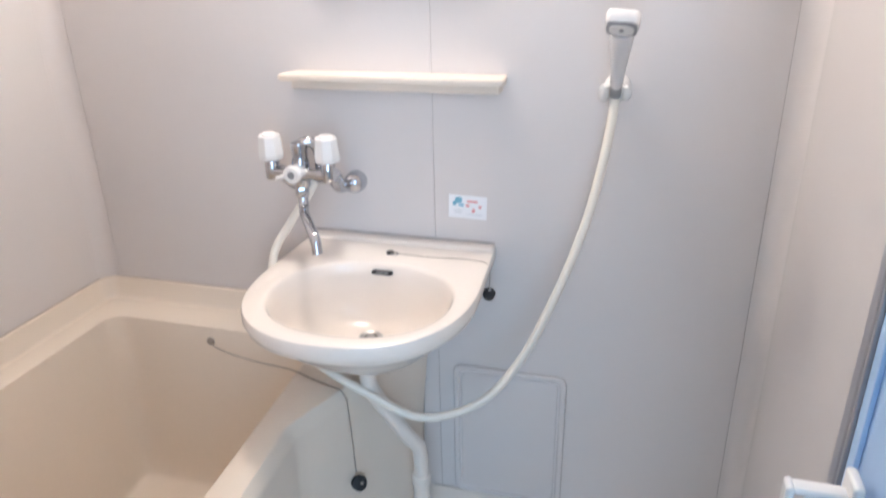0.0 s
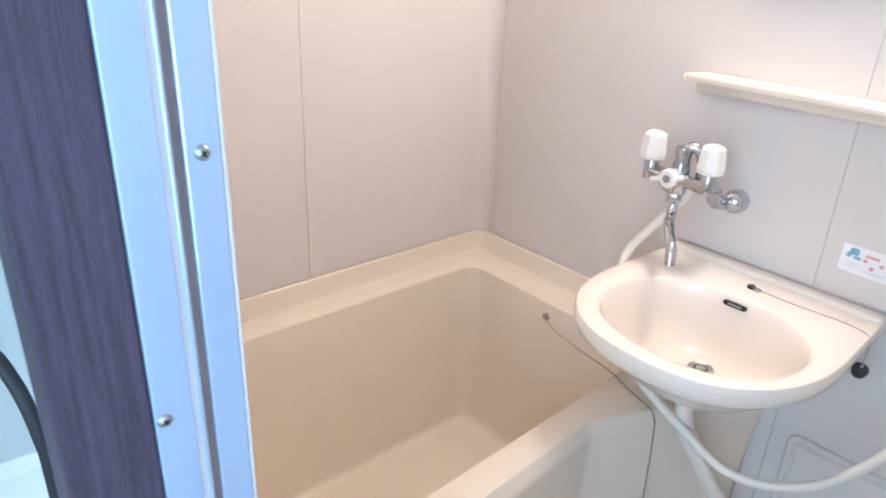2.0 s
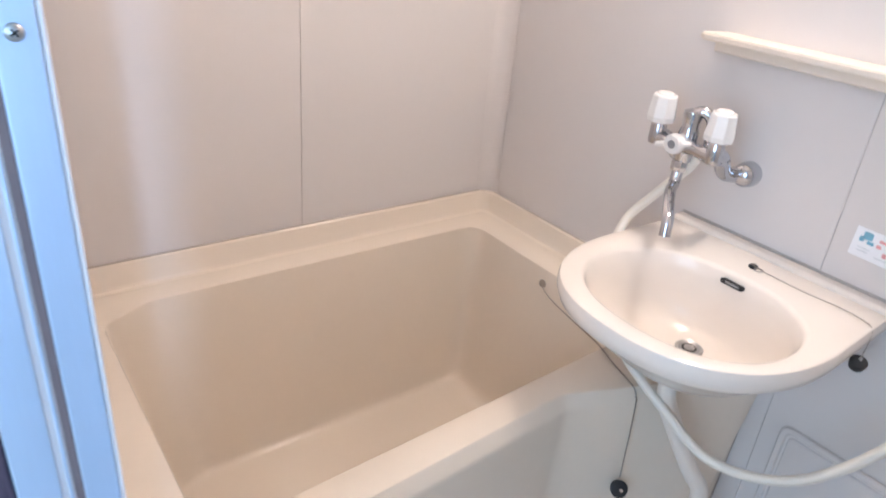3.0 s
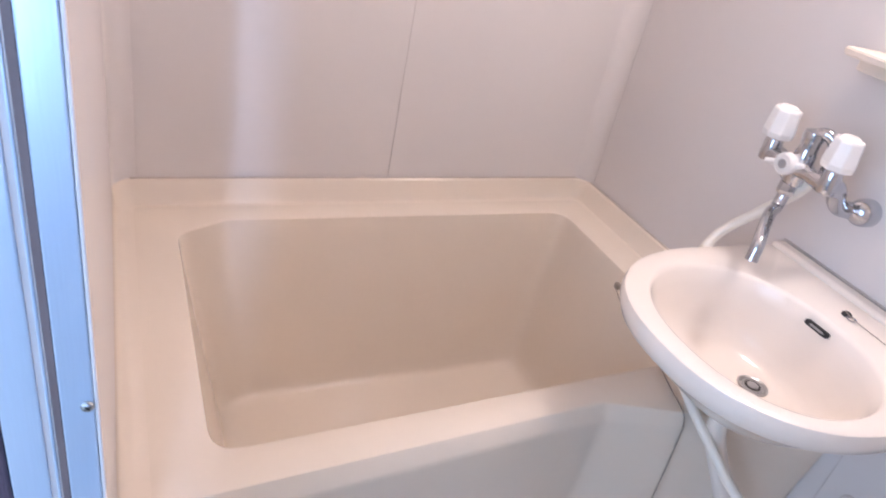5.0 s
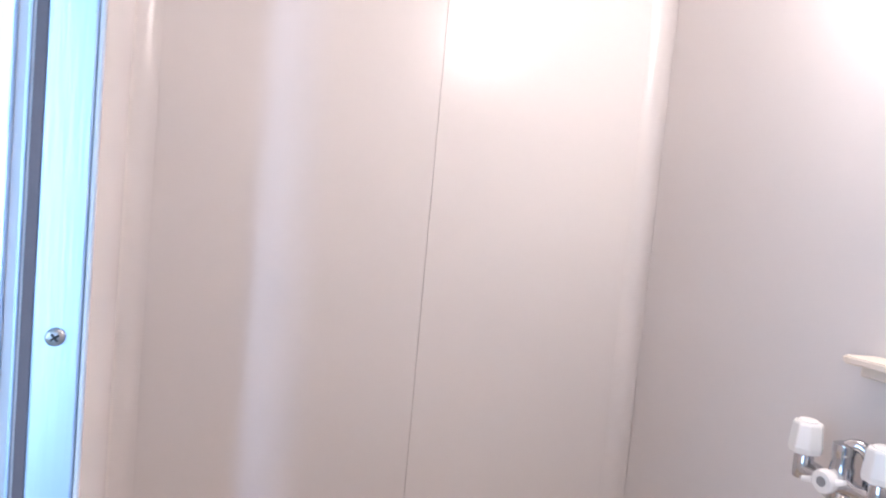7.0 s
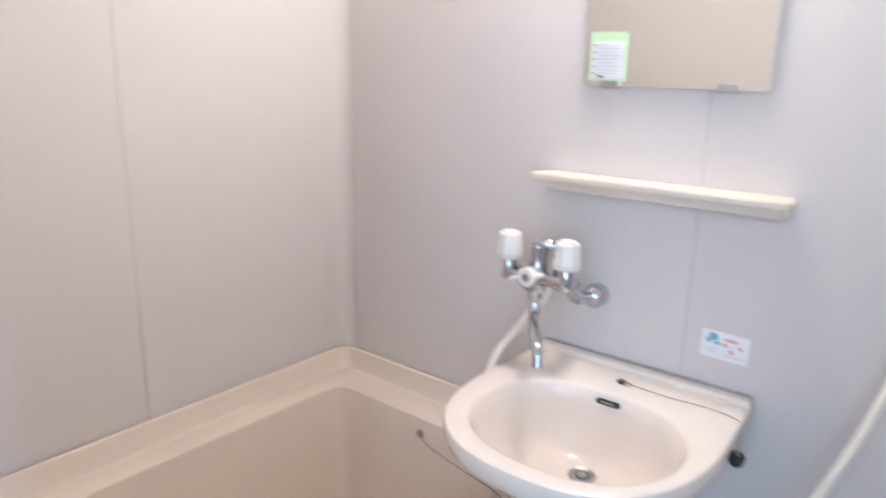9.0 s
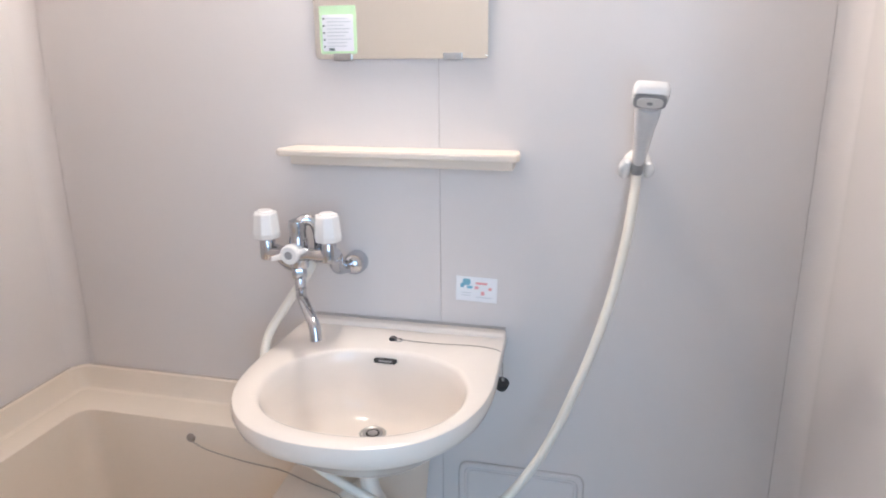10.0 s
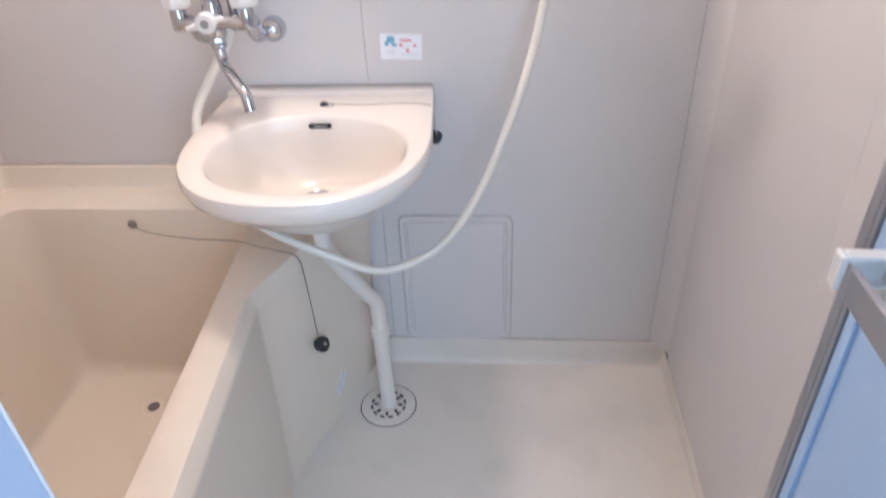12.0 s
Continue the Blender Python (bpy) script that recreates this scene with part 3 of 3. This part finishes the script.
# ---- shower ----
shower = thing("hand_shower", "white hand shower with long cream hose", "shower head", (1.135, -0.05, 1.0))
H0, H1 = Vector((1.1455, -0.058, 1.010)), Vector((1.152, -0.155, 1.115))
ax = (H1 - H0).normalized()
part("handle", tube([H0 + ax * d for d in (0.0, 0.01, 0.04, 0.075, 0.105, 0.132)], 0.012, 22, [0.0085, 0.0100, 0.0115, 0.0140, 0.0170, 0.0180]), SMOKE, shower, "tapered pale translucent plastic handle")


def head_piece(w, d, h0, h1, r):
    o = rounded([(-w, -d), (w, -d), (w, d), (-w, d)], r, 6)
    return prism([(p.x, p.y) for p in o], h0, h1)


HM = Matrix.Translation((1.152, -0.172, 1.124)) @ pose(0, 0, 0, -27, 4, 0)
bm = bmesh.new()
rings = []
for s, h in ((0.74, -0.007), (0.92, -0.005), (1.02, 0.001), (1.0, 0.008), (0.94, 0.013)):
    rings.append([bm.verts.new(HM @ Vector((p.x * s, p.y * s, -h))) for p in rounded([(-0.0235, -0.024), (0.0235, -0.024), (0.0235, 0.024), (-0.0235, 0.024)], 0.011, 6)])
skin(bm, rings)
bm.faces.new(rings[0][::-1])
bm.faces.new(rings[-1])
head = part("spray_head", bm, WHITE, shower)
q = head_piece(0.0210, 0.0205, -0.016, -0.011, 0.012)
q.transform(HM)
part("spray_ring", q, GREYP, head, "grey ring round the spray plate")
q = head_piece(0.0172, 0.0162, -0.0172, -0.012, 0.0145)
q.transform(HM)
part("spray_plate", q, WHITE, head)
q = lathe([(0.004, 0), (0.0035, 0.0015)], (0, 0, 0.0), n=14)
q.transform(HM @ pose(0, 0, -0.0172, 180, 0, 0))
part("spray_mark", q, GREYP, head)
part("swivel_nut", tube([H0 - ax * 0.026, H0 - ax * 0.02, H0 - ax * 0.004, H0 + ax * 0.004], 0.0095, 18, [0.0080, 0.0095, 0.0095, 0.0090]), GREYP, shower, "grey swivel nut")
hose_line = spline([tuple(H0 - ax * 0.024), (1.142, -0.062, 0.950), (1.133, -0.085, 0.882), (1.113, -0.108, 0.786), (1.0745, -0.138, 0.668), (1.018, -0.168, 0.541), (0.947, -0.198, 0.459), (0.852, -0.232, 0.437),
                    (0.766, -0.250, 0.481), (0.672, -0.255, 0.535), (0.600, -0.232, 0.580), (0.556, -0.190, 0.635), (0.546, -0.155, 0.700), (0.572, -0.125, 0.755), (0.606, -0.098, 0.812), (0.614, -0.090, 0.842)], 16)
part("hose", tube(hose_line, 0.0078, 14), HOSEM, shower, "long cream vinyl hose")

holder = thing("shower_holder", "white wall hook holding the hand shower", "shower holder", (1.133, 0, 1.0))
part("rose", lathe([(0.023, 0), (0.023, 0.006), (0.020, 0.014), (0.014, 0.020)], (1.146, 0, 1.0), (0, -1, 0), 32), WHITE, holder)
part("stem", tube([Vector((1.150, -0.012, 1.0)), Vector((1.152, -0.040, 0.997))], 0.012, 18), WHITE, holder)
for sx in (-1, 1):
    jx, jr = (1.1285, 1.0) if sx < 0 else (1.1605, 0.8)
    o = [Vector((jx, -0.047, 0.998)) + Vector((sx * 0.003 * math.sin(k * math.pi / 6), 0, 0)) + ax * (0.040 * jr * (k / 6 - 0.5)) for k in range(7)]
    part("jaw", tube(o, 0.008, 14, [f * jr for f in (0.0045, 0.0080, 0.0092, 0.0096, 0.0092, 0.0080, 0.0045)]), WHITE, holder)

# ---- shelf ----
shelf = thing("wall_shelf", "narrow cream plastic wall shelf under the mirror", "shelf", (0.74, 0, 1.0))
o = [(0.543, 0.0), (0.5265, -0.044), (0.5275, -0.053), (0.535, -0.060), (0.943, -0.060), (0.950, -0.056), (0.953, -0.048), (0.946, 0.0)]
bm = prism(o, 1.0015, 1.013)
bmesh.ops.bevel(bm, geom=[e for e in bm.edges if abs(e.verts[0].co.z - e.verts[1].co.z) < 1e-6], offset=0.0022, segments=3, affect="EDGES")
part("board", bm, CREAM, shelf)
part("under_rail", box(0.546, 0.940, -0.038, -0.0005, 0.984, 1.0017, 0.003), CREAM, shelf)
shelf.location.x += 0.010
shelf.location.z += 0.003

# ---- mirror ----
mirror = thing("wall_mirror", "frameless rectangular wall mirror held by small clips", "mirror", (0.742, 0, 1.165))
MX0, MX1, MZ0, MZ1 = 0.596, 0.8945, 1.162, 1.60
q = plate([(p.x, p.y) for p in rounded([(MX0, MZ0), (MX1, MZ0), (MX1, MZ1), (MX0, MZ1)], 0.006, 5)], -0.003, -0.0085, 0.0022)
part("glass", q, MIRROR, mirror, smooth=False)
part("backing", box(MX0 + 0.001, MX1 - 0.001, -0.003, -0.0003, MZ0 + 0.001, MZ1 - 0.001), GREYP, mirror, "dark edge of the backing")
for x in (0.645, 0.836):
    for z, s in ((MZ0, 1), (MZ1, -1)):
        part("clip", box(x - 0.016, x + 0.016, -0.0115, -0.0005, min(z - 0.003 * s, z + 0.009 * s), max(z - 0.003 * s, z + 0.009 * s), 0.0012), STEEL, mirror, "small metal clip")


def sheet(x0, x1, z0, z1, y, material, parent, name, r=0.0, m=None, thick=0.0006):
    o = [Vector((x0, z0)), Vector((x1, z0)), Vector((x1, z1)), Vector((x0, z1))]
    if r:
        o = rounded([tuple(v) for v in o], r, 4)
    bm = plate([(p.x, p.y) for p in o], y, y - thick)
    if m:
        bm.transform(m)
    return part(name, bm, material, parent, smooth=False)


care = thing("care_sticker", "green bordered care sticker on the mirror glass", "sticker", (0.64, -0.009, 1.2))
sheet(0.606, 0.6715, 1.169, 1.247, -0.0086, INK_G, care, "sheet", 0.004)
white = sheet(0.6105, 0.6665, 1.1735, 1.2325, -0.0094, PAPER, care, "white_field", 0.003)
for k in range(9):
    z = 1.2275 - k * 0.0056
    sheet(0.6195, 0.6195 + 0.043 * (0.86 + 0.14 * math.sin(k * 2.3)), z - 0.0018, z, -0.0101, INK_K, white, "text_bar")
    if k % 2 == 0:
        sheet(0.6125, 0.6155, z - 0.003, z, -0.0101, INK_D, white, "bullet")
sheet(0.622, 0.632, 1.1745, 1.1785, -0.0101, INK_D, white, "mark")

notice = thing("notice_sticker", "white notice sticker with blue picture and red bars", "sticker", (0.875, 0, 0.77))
tilt = Matrix.Translation((0.8755, 0, 0.770)) @ pose(0, 0, 0, 0, 1.5, 0) @ Matrix.Translation((-0.8755, 0, -0.770))
base = sheet(0.838, 0.913, 0.747, 0.7935, -0.0003, PAPER, notice, "sheet", 0.001, tilt)
for x0, x1, z0, z1, mt in ((0.850, 0.864, 0.777, 0.789, INK_B), (0.846, 0.853, 0.772, 0.780, INK_B), (0.858, 0.868, 0.771, 0.776, INK_B), (0.874, 0.895, 0.780, 0.784, INK_R), (0.872, 0.879, 0.771, 0.776, INK_R),
                           (0.897, 0.903, 0.770, 0.775, INK_R), (0.884, 0.890, 0.760, 0.767, INK_R), (0.848, 0.866, 0.762, 0.7635, INK_K), (0.848, 0.864, 0.757, 0.7585, INK_K), (0.875, 0.905, 0.755, 0.7565, INK_K)):
    sheet(x0, x1, z0, z1, -0.0010, mt, base, "printed_bar", min(x1 - x0, z1 - z0) * 0.3, tilt)
mirror.location.x += 0.008
mirror.location.z += 0.003
care.location.x += 0.008
care.location.z += 0.004
notice.location.x += 0.008
notice.location.z -= 0.0055

# ---- access hatch ----
hatch = thing("access_hatch", "pale access hatch with rounded frame in the wall", "hatch", (0.96, 0, 0.09))


def hatch_frame():
    bm = bmesh.new()
    rings = []
    for inset, y in ((0.0, -0.0002), (0.0, -0.004), (0.002, -0.006), (0.009, -0.006), (0.011, -0.004), (0.012, -0.0015), (0.016, -0.0015), (0.018, -0.004), (0.022, -0.0048)):
        o = rounded([(0.843 + inset, 0.077 + inset), (1.081 - inset, 0.077 + inset), (1.081 - inset, 0.413 - inset), (0.843 + inset, 0.413 - inset)], max(0.022 - inset * 0.6, 0.006), 6)
        rings.append([bm.verts.new((p.x, y, p.y)) for p in o])
    skin(bm, rings)
    bm.faces.new(rings[-1])
    return bm


part("cover", hatch_frame(), PANEL, hatch)


def hatch_gap(inset, w):
    bm = bmesh.new()
    rings = []
    for i, y in ((inset, -0.0003), (inset, -0.0012), (inset - w, -0.0012), (inset - w, -0.0003)):
        o = rounded([(0.843 + i, 0.077 + i), (1.081 - i, 0.077 + i), (1.081 - i, 0.413 - i), (0.843 + i, 0.413 - i)], 0.022, 6)
        rings.append([bm.verts.new((p.x, y, p.y)) for p in o])
    skin(bm, rings)
    return bm


part("edge_seal", hatch_gap(0.0, 0.0018), SEAL, hatch)
hatch.location.x += 0.008
hatch.location.z -= 0.004

# ---- wall lamp over the mirror ----
lamp = thing("wall_lamp", "lit white globe wall lamp above the mirror", "lamp", (LAMP[0], 0, LAMP[2]))
part("base", lathe([(0.055, 0), (0.055, 0.012), (0.048, 0.02), (0.04, 0.03)], (LAMP[0], 0, LAMP[2]), (0, -1, 0), 36), WHITE, lamp)
bm = bmesh.new()
bmesh.ops.create_uvsphere(bm, u_segments=32, v_segments=20, radius=0.078, matrix=Matrix.Translation(LAMP))
part("globe", bm, GLOBE, lamp, "glowing white glass globe")

# ---- door frame ----
door_frame = tagged(thing("door_1", at=(DX0, -D, 0.05)), "aluminium bathroom door frame with folded door", "door frame", kind="structure")
FY0, FY1 = -1.094, -1.040
for sx, x in ((1, DX0), (-1, DX1)):
    s = -sx
    xa = lambda d: x + s * d
    def bar(name, d0, d1, y0, y1, mat, bev=0.0012):
        a, b = sorted((xa(d0), xa(d1)))
        return part(name, box(a, b, y0, y1, 0.03, DTOP, bev), mat, door_frame)
    bar("inner_flange", 0.0, 0.02, -1.0597, FY1, ALU)
    bar("gasket", 0.0012, 0.018, -1.0647, -1.0598, BROWNG, 0.0006)
    bar("gasket_gap", 0.0030, 0.018, -1.0656, -1.0648, GASKET, 0.0)
    bar("bead", 0.0002, 0.018, -1.0676, -1.0657, ALU, 0.0008)
    bar("channel", 0.0045, 0.018, -1.0714, -1.0677, ALU)
    bar("outer_flange", -0.001, 0.018, FY0, -1.0715, ALU)
part("head_rail", box(DX0, DX1, FY0, FY1, DTOP - 0.04, DTOP, 0.002), ALU, door_frame)
part("sill", box(DX0, DX1, FY0, FY1, 0.015, 0.05, 0.004), ALU, door_frame)


def screw(y, z):
    s = part("screw", lathe([(0.0043, 0), (0.0043, 0.0008), (0.0034, 0.0020), (0.0015, 0.0026)], (DX0 + 0.0002, y, z), (1, 0, 0), 18), STEEL, door_frame, "round-headed steel screw")
    for a in (35, 125):
        part("slot", box(-0.0004, 0.0004, -0.0022, 0.0022, -0.0005, 0.0005, 0, 1, pose(DX0 + 0.0026, y, z, a, 0, 0)), DARK, s)


for y, z in ((-1.0505, 1.106), (-1.0885, 0.9545), (-1.044, 0.797), (-1.0505, 1.42), (-1.0505, 0.45)):
    screw(y, z)

casing = thing("door_casing", "dark-stained wooden casing round the doorway", "door casing", (0.83, -1.11, 0.02))
for x0, x1 in ((0.815, DX0), (DX1, 1.462)):
    part("post", box(x0, x1, -1.143, -1.0945, -0.02, 1.93, 0.002), WOOD, casing)
part("lintel", box(DX0, DX1, -1.143, -1.0945, DTOP, 1.93, 0.002), WOOD, casing)

# ---- folded door leaves beside the opening ----
leaf = thing("folding_door", "translucent pale blue folding door folded open against the wall", "door", (1.37, -0.87, 0.06))
for x0, x1 in ((1.352, 1.374), (1.382, 1.404)):
    ya, yb = -1.032, -0.725
    for y0, y1 in ((ya, ya + 0.016), (yb - 0.016, yb)):
        part("stile", box(x0, x1, y0, y1, 0.06, 1.80, 0.003, 3), SILVER, leaf)
    for z0, z1 in ((0.06, 0.10), (1.76, 1.80)):
        part("rail", box(x0 + 0.002, x1 - 0.002, ya + 0.016, yb - 0.016, z0, z1, 0.002), SILVER, leaf)
    part("panel", box(x0 + 0.007, x1 - 0.007, ya + 0.015, yb - 0.015, 0.10, 1.76, 0.001), DOORP, leaf, "translucent pale blue panel")
    part("glazing_strip", box(x0 + 0.0005, x0 + 0.007, yb - 0.021, yb - 0.0165, 0.10, 1.76, 0.001), SILVER, leaf)
    part("bead", box(x0 + 0.003, x0 + 0.007, yb - 0.036, yb - 0.0225, 0.10, 1.76, 0.001), DOORP, leaf)
part("hinge_strip", lathe([(0.006, 0), (0.006, 1.7)], (1.378, -0.718, 0.08), n=14), GASKET, leaf)
towel_bar = thing("towel_bar", "white plastic bracket and flat towel bar on the folding door", "towel bar", (1.33, -0.8, 0.83))
for y in (-0.791, -1.010):
    bracket = part("bracket", box(1.310, 1.3515, y - 0.0065, y + 0.0065, 0.8685, 0.8745, 0.0025, 3), WHITE, towel_bar)
    part("web", box(1.321, 1.3515, y + 0.003, y + 0.006, 0.848, 0.8688, 0.001), WHITE, bracket)
    part("lower_lip", box(1.321, 1.3515, y - 0.006, y + 0.003, 0.846, 0.8488, 0.001), WHITE, bracket)
    part("bracket_plate", box(1.3440, 1.3517, y - 0.013, y + 0.013, 0.826, 0.887, 0.003, 3), WHITE, towel_bar)
    part("bracket_hook", box(1.3055, 1.3115, y - 0.0075, y + 0.0075, 0.844, 0.8752, 0.003, 4), WHITE, towel_bar)
part("bar", box(1.3123, 1.3190, -1.006, -0.7995, 0.840, 0.8682, 0.002), SILVER, towel_bar)

towel_bar.location.z -= 0.004

# ---- the room outside, behind the camera ----
OX0, OX1, OY0, OY1, OZ0, OZ1 = -0.75, 2.35, -2.75, -1.088, -0.02, 2.35


def joined(boxes):
    """Several plain blocks in one mesh."""
    bm = bmesh.new()
    for b in boxes:
        q = box(*b)
        me = bpy.data.meshes.new("tmp")
        q.to_mesh(me)
        q.free()
        bm.from_mesh(me)
        bpy.data.meshes.remove(me)
    return bm


def with_opening(u0, u1, cu, cz, w, h):
    """Four blocks round an opening, as (u0, u1, z0, z1)."""
    return ((u0, cu - w / 2, OZ0, OZ1), (cu + w / 2, u1, OZ0, OZ1), (cu - w / 2, cu + w / 2, OZ0, cz - h / 2), (cu - w / 2, cu + w / 2, cz + h / 2, OZ1))


tagged(part("wall_outside", joined(((OX0 - 0.1, OX0, OY0 - 0.1, OY1, OZ0, OZ1), (OX0, 0.815, OY1 - 0.012, OY1, OZ0, OZ1), (1.462, OX1, OY1 - 0.012, OY1, OZ0, OZ1),
                                    (0.815, 1.462, OY1 - 0.012, OY1, 1.93, OZ1))), PLASTER, smooth=False), "pale wallpapered walls of the room outside", "wall", kind="structure")
tagged(part("wall_window_back", joined([(u0, u1, OY0 - 0.1, OY0, z0, z1) for u0, u1, z0, z1 in with_opening(OX0, OX1, BACK_WIN[0], BACK_WIN[2], BACK_WIN[3], BACK_WIN[4])]), PLASTER, smooth=False),
       "unseen pale wall with an opening for an area lamp", "wall", kind="structure")
# this opening only holds the added slit lamp
tagged(part("wall_slit_side", joined([(OX1, OX1 + 0.1, u0, u1, z0, z1) for u0, u1, z0, z1 in with_opening(OY0 - 0.1, OY1, SIDE_SLIT[1], SIDE_SLIT[2], SIDE_SLIT[3], SIDE_SLIT[4])]), PLASTER, smooth=False),
       "unseen pale wall with an opening for an area lamp", "wall", kind="structure")
tagged(part("floor_outside", box(OX0, OX1, OY0, -1.084, OZ0 - 0.06, OZ0), FLOORING), "brown vinyl floor of the room outside", "floor", kind="structure")
tagged(part("ceiling_outside", box(OX0, OX1, OY0, OY1, OZ1, OZ1 + 0.05), PLASTER), "plain ceiling of the room outside", "ceiling", kind="structure")

rack = thing("tube_rack", "black metal tube stand beside the doorway", "rack", (0.70, -1.13, OZ0))
part("tube", tube(spline([(0.700, -1.1315, OZ0), (0.700, -1.1315, 0.5), (0.700, -1.1315, 0.80), (0.697, -1.133, 0.86), (0.680, -1.14, 0.905), (0.64, -1.155, 0.925), (0.50, -1.21, 0.93)], 8), 0.0055, 14), RUBBER, rack)
part("foot", lathe([(0.012, 0), (0.012, 0.006), (0.007, 0.012)], (0.700, -1.1315, OZ0), n=18), RUBBER, rack)
part("rear_leg", tube([Vector((0.50, -1.21, OZ0)), Vector((0.50, -1.21, 0.93))], 0.0055, 14), RUBBER, rack)
chest = thing("white_cabinet", "low white cabinet standing outside the bathroom", "cabinet", (0.3, -1.2, OZ0))
part("body", box(-0.05, 0.46, -1.40, -1.10, OZ0, 0.66, 0.004), WHITE, chest)
part("top", box(-0.06, 0.47, -1.41, -1.095, 0.66, 0.685, 0.004), WHITE, chest)
